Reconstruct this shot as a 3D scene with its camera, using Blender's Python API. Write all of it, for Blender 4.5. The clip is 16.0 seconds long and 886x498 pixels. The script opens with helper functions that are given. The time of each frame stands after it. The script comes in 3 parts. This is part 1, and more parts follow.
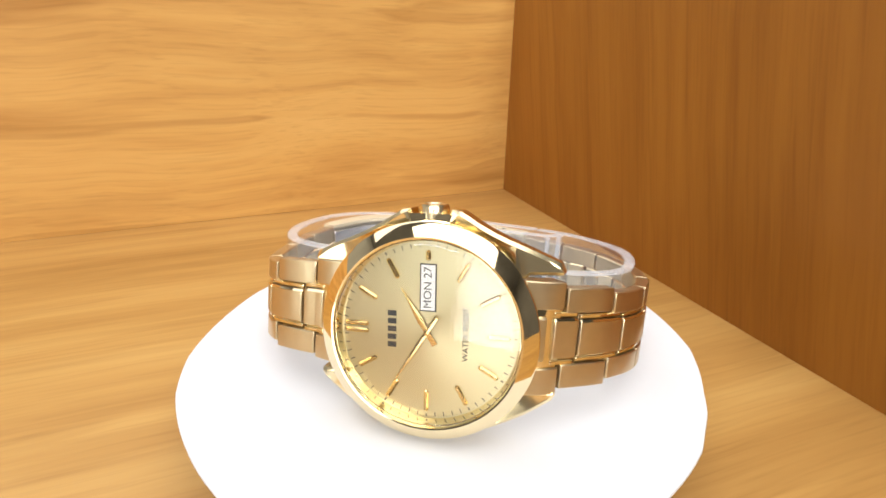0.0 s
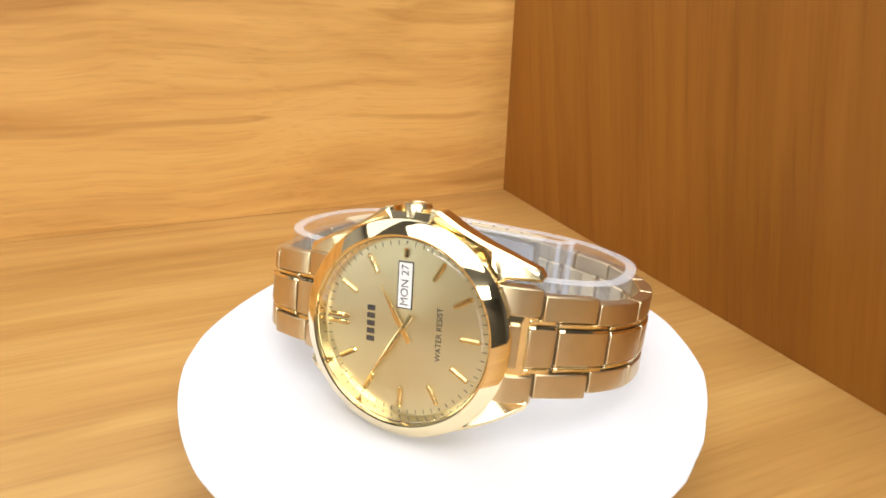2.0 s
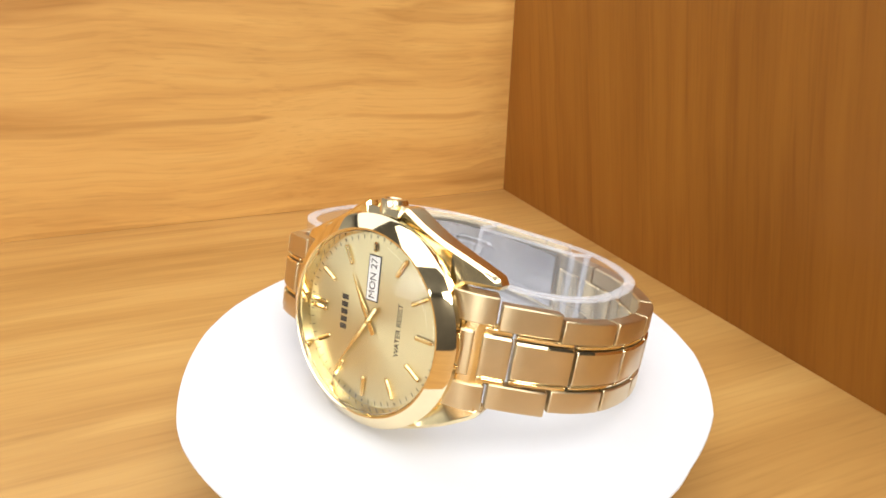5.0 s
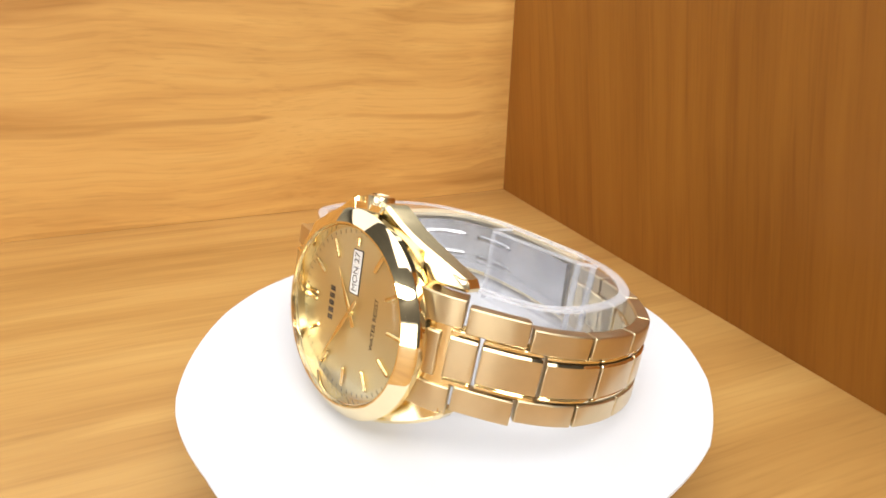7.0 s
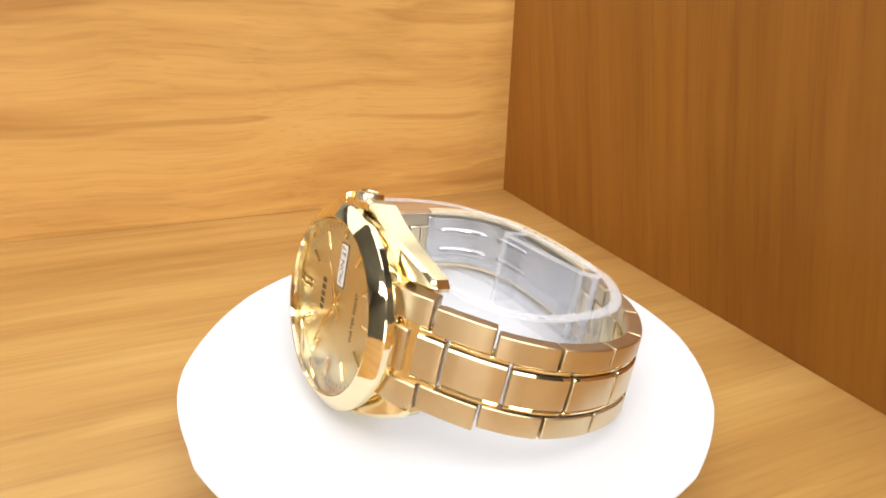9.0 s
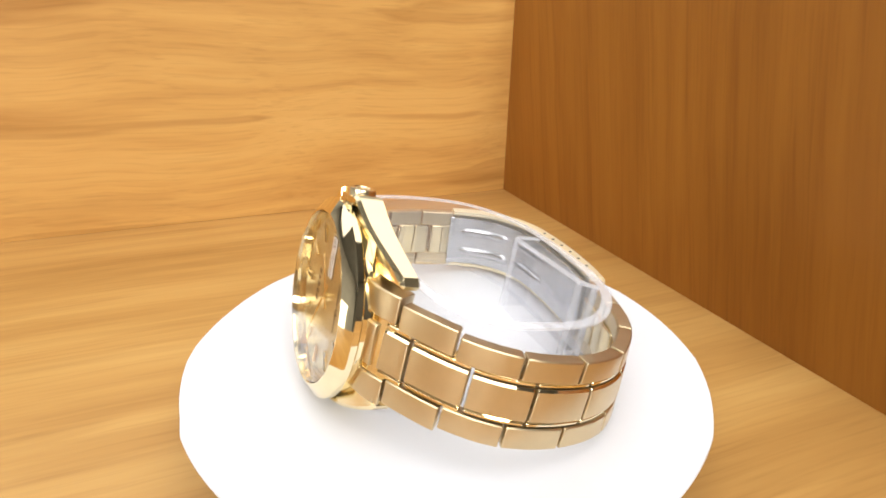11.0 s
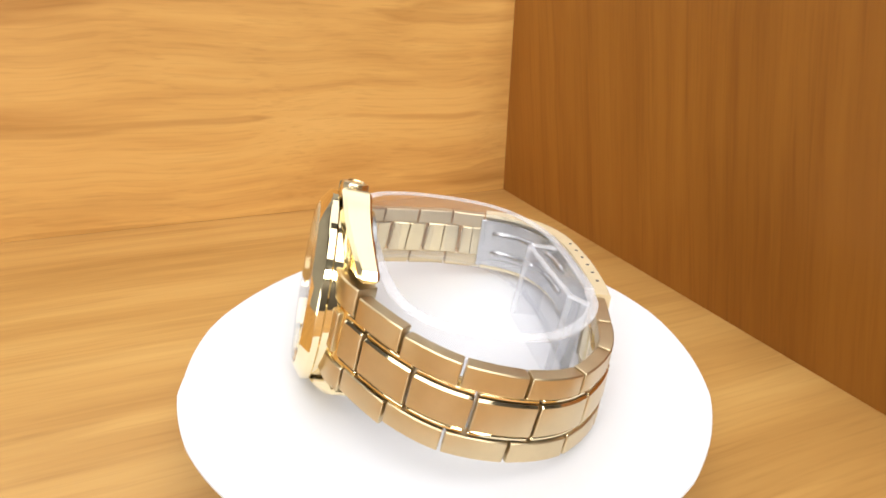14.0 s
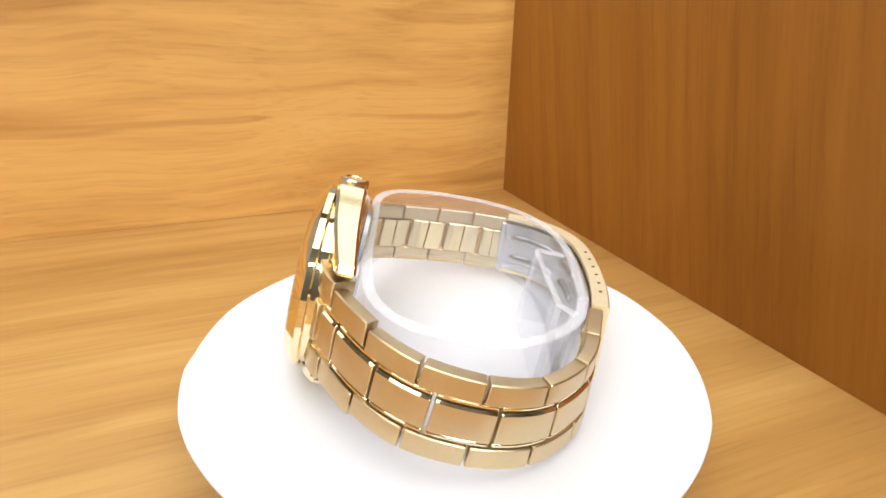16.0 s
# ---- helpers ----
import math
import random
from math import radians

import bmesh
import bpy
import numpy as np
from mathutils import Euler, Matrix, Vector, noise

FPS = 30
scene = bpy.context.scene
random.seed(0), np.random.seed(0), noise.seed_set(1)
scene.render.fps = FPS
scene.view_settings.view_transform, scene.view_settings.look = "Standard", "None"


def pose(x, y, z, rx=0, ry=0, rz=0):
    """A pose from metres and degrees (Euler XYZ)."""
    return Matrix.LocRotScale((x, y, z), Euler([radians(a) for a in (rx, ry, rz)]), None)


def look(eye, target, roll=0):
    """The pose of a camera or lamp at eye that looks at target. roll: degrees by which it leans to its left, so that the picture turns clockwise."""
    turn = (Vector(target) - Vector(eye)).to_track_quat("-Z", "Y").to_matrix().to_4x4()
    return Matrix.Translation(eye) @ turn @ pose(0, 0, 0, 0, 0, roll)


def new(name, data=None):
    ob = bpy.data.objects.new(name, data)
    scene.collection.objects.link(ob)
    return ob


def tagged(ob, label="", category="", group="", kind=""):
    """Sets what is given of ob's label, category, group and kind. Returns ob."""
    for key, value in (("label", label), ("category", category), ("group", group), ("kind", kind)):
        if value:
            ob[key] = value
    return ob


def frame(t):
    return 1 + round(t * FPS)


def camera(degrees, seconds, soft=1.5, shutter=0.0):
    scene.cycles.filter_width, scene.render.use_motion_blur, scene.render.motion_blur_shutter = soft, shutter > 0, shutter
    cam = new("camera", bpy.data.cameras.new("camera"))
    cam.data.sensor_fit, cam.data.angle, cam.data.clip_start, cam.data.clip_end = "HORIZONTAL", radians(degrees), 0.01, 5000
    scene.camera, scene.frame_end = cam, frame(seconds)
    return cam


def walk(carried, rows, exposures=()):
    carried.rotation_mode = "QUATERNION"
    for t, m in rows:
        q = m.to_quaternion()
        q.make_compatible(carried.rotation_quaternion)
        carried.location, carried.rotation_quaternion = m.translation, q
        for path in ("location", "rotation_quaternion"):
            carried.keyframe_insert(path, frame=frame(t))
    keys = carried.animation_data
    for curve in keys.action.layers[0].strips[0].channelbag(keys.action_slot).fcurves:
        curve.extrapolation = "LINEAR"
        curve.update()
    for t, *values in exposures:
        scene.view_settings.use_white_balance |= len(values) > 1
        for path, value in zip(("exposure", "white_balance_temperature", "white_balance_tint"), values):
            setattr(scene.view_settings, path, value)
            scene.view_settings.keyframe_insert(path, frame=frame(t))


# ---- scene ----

# ---- camera ----
cam = camera(79.33, 16.0, soft=1.7)
EYE = Vector((0.0, -0.104, 0.0684))
PITCH, YAW = radians(23.28), radians(-0.306)
VIEW = look(EYE, EYE + Vector((math.sin(YAW) * math.cos(PITCH), math.cos(YAW) * math.cos(PITCH), -math.sin(PITCH))), 0.947)
walk(cam, [(0.0, VIEW), (16.0, VIEW)], exposures=[(0.0, 0.52), (16.0, 0.52)])

# turn of the turntable: seconds, degrees
TURN = [(0.0, 0.0), (2.0, -9.15), (4.0, -18.5), (6.5, -30.4), (9.0, -41.8), (11.5, -53.4), (14.0, -64.4), (16.0, -73.3)]

# ---- world and lamps ----
world = bpy.data.worlds.new("world")
scene.world = world
world.use_nodes = True
world.node_tree.nodes["Background"].inputs[0].default_value = (0.9, 0.95, 1.0, 1)
world.node_tree.nodes["Background"].inputs[1].default_value = 0.25


def area_lamp(name, place, target, sx, sy, watts, colour):
    d = bpy.data.lights.new(name, "AREA")
    d.shape, d.size, d.size_y, d.energy, d.color = "RECTANGLE", sx, sy, watts, colour
    ob = new(name, d)
    ob.matrix_world = look(place, target)
    return ob


# unseen overhead lamps, added and placed to light the panels, corner and gold
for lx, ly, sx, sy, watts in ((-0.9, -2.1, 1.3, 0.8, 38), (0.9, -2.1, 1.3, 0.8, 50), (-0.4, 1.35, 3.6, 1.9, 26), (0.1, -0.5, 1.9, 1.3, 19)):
    area_lamp("added_overhead_lamp", (lx, ly, 1.68), (lx * (1 if ly > -1 else 0.5), ly * (1 if ly > -1 else 0.5), 0.0), sx, sy, watts, (0.985, 0.985, 1.0))


# unseen lamps added where the dial's white glare reflects; their window openings are invented
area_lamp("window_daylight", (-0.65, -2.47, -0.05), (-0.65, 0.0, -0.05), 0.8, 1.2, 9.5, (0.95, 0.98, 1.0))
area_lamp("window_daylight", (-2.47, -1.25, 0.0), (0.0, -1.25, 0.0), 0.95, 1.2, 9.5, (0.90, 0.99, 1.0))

# ---- materials ----
def material(name):
    m = bpy.data.materials.new(name)
    m.use_nodes = True
    return m, m.node_tree.nodes, m.node_tree.links, m.node_tree.nodes["Principled BSDF"]


def ramp(nodes, stops):
    r = nodes.new("ShaderNodeValToRGB")
    e = r.color_ramp.elements
    while len(e) < len(stops):
        e.new(0.5)
    for el, (p, c) in zip(e, stops):
        el.position, el.color = p, (*c, 1)
    return r


def mapped(nodes, links, scale, rot=(0, 0, 0)):
    tc, mp = nodes.new("ShaderNodeTexCoord"), nodes.new("ShaderNodeMapping")
    mp.inputs["Scale"].default_value = scale
    mp.inputs["Rotation"].default_value = rot
    links.new(tc.outputs["Object"], mp.inputs["Vector"])
    return mp.outputs["Vector"]


def noise_tex(nodes, links, vec, scale, detail=4, rough=0.55, distort=0.0):
    n = nodes.new("ShaderNodeTexNoise")
    n.inputs["Scale"].default_value, n.inputs["Detail"].default_value = scale, detail
    n.inputs["Roughness"].default_value, n.inputs["Distortion"].default_value = rough, distort
    links.new(vec, n.inputs["Vector"])
    return n.outputs["Fac"]


def mix_rgb(nodes, links, fac, a, b, mode="MIX"):
    m = nodes.new("ShaderNodeMix")
    m.data_type, m.blend_type = "RGBA", mode
    for sock, val in ((m.inputs[0], fac), (m.inputs[6], a), (m.inputs[7], b)):
        if isinstance(val, (int, float)):
            sock.default_value = val
        elif isinstance(val, tuple):
            sock.default_value = (*val, 1)
        else:
            links.new(val, sock)
    return m.outputs[2]


def wood(name, dark, mid, light, fine, seed, wave=0.016, veins=0.5, streaks=0.8, slant=0.0, vein_size=95, warps=14, blotches=0.25):
    """Oak veneer with its grain along the local x axis."""
    m, nodes, links, bsdf = material(name)
    tc = nodes.new("ShaderNodeTexCoord")
    off = nodes.new("ShaderNodeMapping")
    off.inputs["Location"].default_value = (seed, seed * 0.7, seed * 0.3)
    off.inputs["Rotation"].default_value = (0, 0, radians(slant))
    links.new(tc.outputs["Object"], off.inputs["Vector"])
    warp = nodes.new("ShaderNodeTexNoise")
    warp.inputs["Scale"].default_value, warp.inputs["Detail"].default_value = warps, 2
    links.new(off.outputs["Vector"], warp.inputs["Vector"])
    sub = nodes.new("ShaderNodeVectorMath")
    sub.operation = "SUBTRACT"
    sub.inputs[1].default_value = (0.5, 0.5, 0.5)
    links.new(warp.outputs["Color"], sub.inputs[0])
    amt = nodes.new("ShaderNodeVectorMath")
    amt.operation = "MULTIPLY"
    amt.inputs[1].default_value = (0.0, wave, wave)
    links.new(sub.outputs[0], amt.inputs[0])
    add = nodes.new("ShaderNodeVectorMath")
    links.new(off.outputs["Vector"], add.inputs[0])
    links.new(amt.outputs[0], add.inputs[1])

    def stretched(sx, sy, scale, detail, rough):
        mp = nodes.new("ShaderNodeMapping")
        mp.inputs["Scale"].default_value = (sx, sy, sy)
        links.new(add.outputs[0], mp.inputs["Vector"])
        return noise_tex(nodes, links, mp.outputs["Vector"], scale, detail, rough)

    broad = stretched(0.07, 1.0, 70, 5, 0.6)
    streak = stretched(0.035, 1.0, fine, 4, 0.65)
    pores = stretched(0.03, 1.0, 900, 2, 0.5)
    base = ramp(nodes, [(0.3, dark), (0.5, mid), (0.68, light)])
    links.new(broad, base.inputs[0])
    st = ramp(nodes, [(0.30, (0.66, 0.58, 0.5)), (0.46, (1, 1, 1))])
    links.new(streak, st.inputs[0])
    po = ramp(nodes, [(0.3, (0.85, 0.82, 0.78)), (0.5, (1, 1, 1))])
    links.new(pores, po.inputs[0])
    c = mix_rgb(nodes, links, streaks, base.outputs[0], st.outputs[0], "MULTIPLY")
    c = mix_rgb(nodes, links, 0.6, c, po.outputs[0], "MULTIPLY")
    blotch = stretched(0.28, 1.0, 26, 3, 0.6)
    bl = ramp(nodes, [(0.30, (0.74, 0.64, 0.5)), (0.50, (1, 1, 1))])
    links.new(blotch, bl.inputs[0])
    c = mix_rgb(nodes, links, blotches, c, bl.outputs[0], "MULTIPLY")
    vein = stretched(0.045, 1.0, vein_size, 3, 0.5)
    ve = ramp(nodes, [(0.36, (1, 1, 1)), (0.445, (0.62, 0.5, 0.36)), (0.465, (1, 1, 1))])
    links.new(vein, ve.inputs[0])
    c = mix_rgb(nodes, links, veins, c, ve.outputs[0], "MULTIPLY")
    links.new(c, bsdf.inputs["Base Color"])
    bsdf.inputs["Roughness"].default_value = 0.42
    bsdf.inputs["Specular IOR Level"].default_value = 0.35
    bump = nodes.new("ShaderNodeBump")
    bump.inputs["Strength"].default_value, bump.inputs["Distance"].default_value = 0.12, 0.0003
    links.new(streak, bump.inputs["Height"])
    links.new(bump.outputs[0], bsdf.inputs["Normal"])
    return m


def metal(name, colour, rough, scratch=0.0, along=(1, 1, 1), dirt=0.06):
    m, nodes, links, bsdf = material(name)
    bsdf.inputs["Metallic"].default_value = 1.0
    big = noise_tex(nodes, links, mapped(nodes, links, (1, 1, 1)), 220, 3)
    tone = ramp(nodes, [(0.35, tuple(v * (1 - dirt) for v in colour)), (0.65, colour)])
    links.new(big, tone.inputs[0])
    links.new(tone.outputs[0], bsdf.inputs["Base Color"])
    rr = nodes.new("ShaderNodeMapRange")
    rr.inputs["To Min"].default_value, rr.inputs["To Max"].default_value = rough * 0.9, rough * 1.1
    fine = noise_tex(nodes, links, mapped(nodes, links, along), 6000, 2)
    links.new(fine, rr.inputs["Value"])
    links.new(rr.outputs[0], bsdf.inputs["Roughness"])
    if scratch:
        b = nodes.new("ShaderNodeBump")
        b.inputs["Strength"].default_value, b.inputs["Distance"].default_value = scratch, 0.00004
        links.new(fine, b.inputs["Height"])
        links.new(b.outputs[0], bsdf.inputs["Normal"])
    return m


def plain(name, colour, rough, spec=0.5, vary=0.06, scale=60):
    m, nodes, links, bsdf = material(name)
    n = noise_tex(nodes, links, mapped(nodes, links, (1, 1, 1)), scale, 4)
    r = ramp(nodes, [(0.35, tuple(v * (1 - vary) for v in colour)), (0.65, colour)])
    links.new(n, r.inputs[0])
    links.new(r.outputs[0], bsdf.inputs["Base Color"])
    bsdf.inputs["Roughness"].default_value = rough
    bsdf.inputs["Specular IOR Level"].default_value = spec
    return m


def pane_glass(name, ior):
    """Clear flat glass: lets light straight through, with a gloss that grows towards grazing views."""
    m, nodes, links, bsdf = material(name)
    tr, gl = nodes.new("ShaderNodeBsdfTransparent"), nodes.new("ShaderNodeBsdfGlossy")
    gl.inputs["Roughness"].default_value = 0.01
    fr, mix = nodes.new("ShaderNodeLayerWeight"), nodes.new("ShaderNodeMixShader")
    rise, scale = nodes.new("ShaderNodeMath"), nodes.new("ShaderNodeMath")
    rise.operation, scale.operation = "POWER", "MULTIPLY_ADD"
    rise.inputs[1].default_value = 5.0
    f0 = ((ior - 1) / (ior + 1)) ** 2
    scale.inputs[1].default_value, scale.inputs[2].default_value = 1 - f0, f0
    links.new(fr.outputs["Facing"], rise.inputs[0])
    links.new(rise.outputs[0], scale.inputs[0])
    links.new(scale.outputs[0], mix.inputs[0])
    links.new(tr.outputs[0], mix.inputs[1])
    links.new(gl.outputs[0], mix.inputs[2])
    links.new(mix.outputs[0], nodes["Material Output"].inputs["Surface"])
    return m


def clear_plastic(name, body):
    """Clear moulded plastic: mostly let through, with a milky gloss."""
    m, nodes, links, bsdf = material(name)
    bsdf.inputs["Base Color"].default_value = (0.95, 0.95, 0.96, 1)
    bsdf.inputs["Roughness"].default_value = 0.12
    tr, mix = nodes.new("ShaderNodeBsdfTransparent"), nodes.new("ShaderNodeMixShader")
    tr.inputs[0].default_value = (0.97, 0.97, 0.98, 1)
    mix.inputs[0].default_value = body
    links.new(tr.outputs[0], mix.inputs[1])
    links.new(bsdf.outputs[0], mix.inputs[2])
    links.new(mix.outputs[0], nodes["Material Output"].inputs["Surface"])
    return m


LIGHT_OAK = wood("light_oak", (0.55, 0.280, 0.071), (0.67, 0.372, 0.104), (0.72, 0.424, 0.130), 75, 3.1, 0.017, 0.45, 0.30, 3.0, 36, 9, 0.45)
# the back panel's oak, darkened to offset the overhead light on the board
FLOOR_OAK = wood("floor_oak", (0.405, 0.206, 0.053), (0.505, 0.278, 0.078), (0.56, 0.328, 0.100), 190, 7.7, 0.007, 0.2, 0.38, 0.0, 80, 9, 0.3)
# stained oak; the side panel's dimmer light is also put into this tone
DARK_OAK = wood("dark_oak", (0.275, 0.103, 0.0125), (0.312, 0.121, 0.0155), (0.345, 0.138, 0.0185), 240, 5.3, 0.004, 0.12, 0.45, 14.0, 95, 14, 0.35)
GOLD = metal("polished_gold", (0.95, 0.80, 0.50), 0.055)
BRUSHED = metal("brushed_gold", (0.69, 0.555, 0.34), 0.34, 0.05, (0.03, 0.03, 1.0))
STEEL = metal("clasp_steel", (0.64, 0.635, 0.63), 0.25)
INNER_GOLD = metal("inner_gold", (0.84, 0.70, 0.43), 0.24)
CLASP_GOLD = metal("clasp_gold", (0.93, 0.80, 0.52), 0.40)
CLASP_GOLD.node_tree.nodes["Principled BSDF"].inputs["Metallic"].default_value = 0.6
SATIN = metal("satin_gold", (0.95, 0.79, 0.47), 0.2, dirt=0.03)
CROWN_GOLD = metal("crown_gold", (0.95, 0.77, 0.46), 0.26)
# gold darkened to put the shade of the bracelet grooves into the colour
GROOVE_SHADE_GOLD = metal("groove_shade_gold", (0.42, 0.30, 0.14), 0.3)
HAND_GOLD = metal("applied_gold", (0.85, 0.64, 0.30), 0.18)
INK = plain("black_print", (0.03, 0.028, 0.025), 0.5)
TRACK = plain("brown_print", (0.12, 0.10, 0.07), 0.5)
PAPER = plain("white_date_disc", (0.85, 0.85, 0.82), 0.5, vary=0.02)
WHITE = plain("white_card", (0.735, 0.735, 0.745), 0.45, 0.4, 0.02, 40)
# turntable colour carries the dark bluish shade beneath the card's edge
UNDER_SHADE = plain("shade_toned_turntable", (0.03, 0.035, 0.06), 0.5)
CRYSTAL = pane_glass("watch_crystal", 1.48)
ACRYLIC = clear_plastic("clear_acrylic", 0.055)
ACRYLIC_EDGE = clear_plastic("acrylic_cut_edge", 0.27)
# milkier plastic that paints the bright lines at the tongue's corners
CORNER_GLINT = clear_plastic("corner_glint_acrylic", 0.22)
PLASTER = plain("room_plaster", (0.50, 0.49, 0.47), 0.8, vary=0.1, scale=2)
# unseen walls and ceiling, darkened to put dark reflections into the gold
REFLECT_DARK = plain("reflection_dark_wall", (0.15, 0.135, 0.12), 0.8, vary=0.15, scale=2)
CEILING = plain("reflection_grey_ceiling", (0.30, 0.29, 0.28), 0.9, vary=0.15, scale=3)
CARPET = plain("room_carpet", (0.12, 0.10, 0.09), 0.9, vary=0.2, scale=30)


def dial_material():
    m, nodes, links, bsdf = material("sunray_champagne_dial")
    bsdf.inputs["Metallic"].default_value = 0.95
    bsdf.inputs["Base Color"].default_value = (0.70, 0.617, 0.37, 1)
    bsdf.inputs["Roughness"].default_value = 0.33
    bsdf.inputs["Anisotropic"].default_value = 0.6
    t = nodes.new("ShaderNodeTangent")
    t.direction_type, t.axis = "RADIAL", "Y"
    links.new(t.outputs[0], bsdf.inputs["Tangent"])
    return m


DIAL = dial_material()


# ---- mesh tools ----
def smooth(bm, angle=35):
    for f in bm.faces:
        f.smooth = True
    for e in bm.edges:
        e.smooth = len(e.link_faces) == 2 and e.calc_face_angle(0) < radians(angle)


def part(name, bm, mat, parent, label="", at=None):
    me = bpy.data.meshes.new(name)
    bmesh.ops.recalc_face_normals(bm, faces=bm.faces)
    smooth(bm)
    bm.to_mesh(me)
    bm.free()
    me.materials.append(mat)
    ob = new(name, me)
    ob.parent = parent
    if at is not None:
        ob.matrix_basis = at
    return tagged(ob, label)


def box(sx, sy, sz, bevel=0.0, seg=2, at=(0, 0, 0)):
    bm = bmesh.new()
    bmesh.ops.create_cube(bm, size=1)
    bmesh.ops.scale(bm, verts=bm.verts, vec=(sx, sy, sz))
    if bevel:
        bmesh.ops.bevel(bm, geom=bm.edges[:], offset=bevel, segments=seg, profile=0.5, affect="EDGES")
    bmesh.ops.translate(bm, verts=bm.verts, vec=at)
    return bm


def join(bm, other):
    me = bpy.data.meshes.new("tmp")
    other.to_mesh(me)
    other.free()
    bm.from_mesh(me)
    bpy.data.meshes.remove(me)


def lathe(profile, n=96, axis="Y", close=True):
    """Turn (radius, height) points about an axis; a radius of 0 closes the end."""
    bm = bmesh.new()
    rings = []
    for r, h in profile:
        ring = []
        for i in range(n if r > 0 else 1):
            a = 2 * math.pi * i / n
            p = (r * math.cos(a), h, r * math.sin(a)) if axis == "Y" else (r * math.cos(a), r * math.sin(a), h)
            ring.append(bm.verts.new(p))
        rings.append(ring)
    pairs = list(zip(rings, rings[1:])) + ([(rings[-1], rings[0])] if close else [])
    for a, b in pairs:
        for i in range(n):
            j = (i + 1) % n
            if len(a) == 1 and len(b) == 1:
                break
            if len(a) == 1:
                bm.faces.new((a[0], b[i], b[j]))
            elif len(b) == 1:
                bm.faces.new((a[i], a[j], b[0]))
            else:
                bm.faces.new((a[i], a[j], b[j], b[i]))
    return bm


def spline(points, step):
    """Catmull-Rom through 2D points, cut at even arc length."""
    pts = [Vector(p) for p in points]
    pts = [2 * pts[0] - pts[1]] + pts + [2 * pts[-1] - pts[-2]]
    dense = []
    for i in range(1, len(pts) - 2):
        a, b, c, d = pts[i - 1:i + 3]
        for k in range(24):
            t = k / 24
            dense.append(0.5 * (2 * b + (c - a) * t + (2 * a - 5 * b + 4 * c - d) * t * t + (3 * b - a - 3 * c + d) * t ** 3))
    dense.append(pts[-2])
    s = [0.0]
    for p, q in zip(dense, dense[1:]):
        s.append(s[-1] + (q - p).length)
    n = max(2, round(s[-1] / step))
    out, j = [], 0
    for i in range(n + 1):
        want = s[-1] * i / n
        while j < len(s) - 2 and s[j + 1] < want:
            j += 1
        u = (want - s[j]) / max(1e-9, s[j + 1] - s[j])
        out.append(dense[j].lerp(dense[j + 1], u))
    return out, s[-1]


MM = 0.001

# ---- setting: shelf corner ----
FLOOR_Z = -0.022
CORNER = Vector((0.0327, 0.1958, FLOOR_Z))
WALL_YAW = 22.49


def slab(name, size, at, mat, label, category, m):
    bm = box(*size, at=at)
    ob = part(name, bm, mat, None)
    ob.matrix_world = m
    return tagged(ob, label, category, kind="structure")


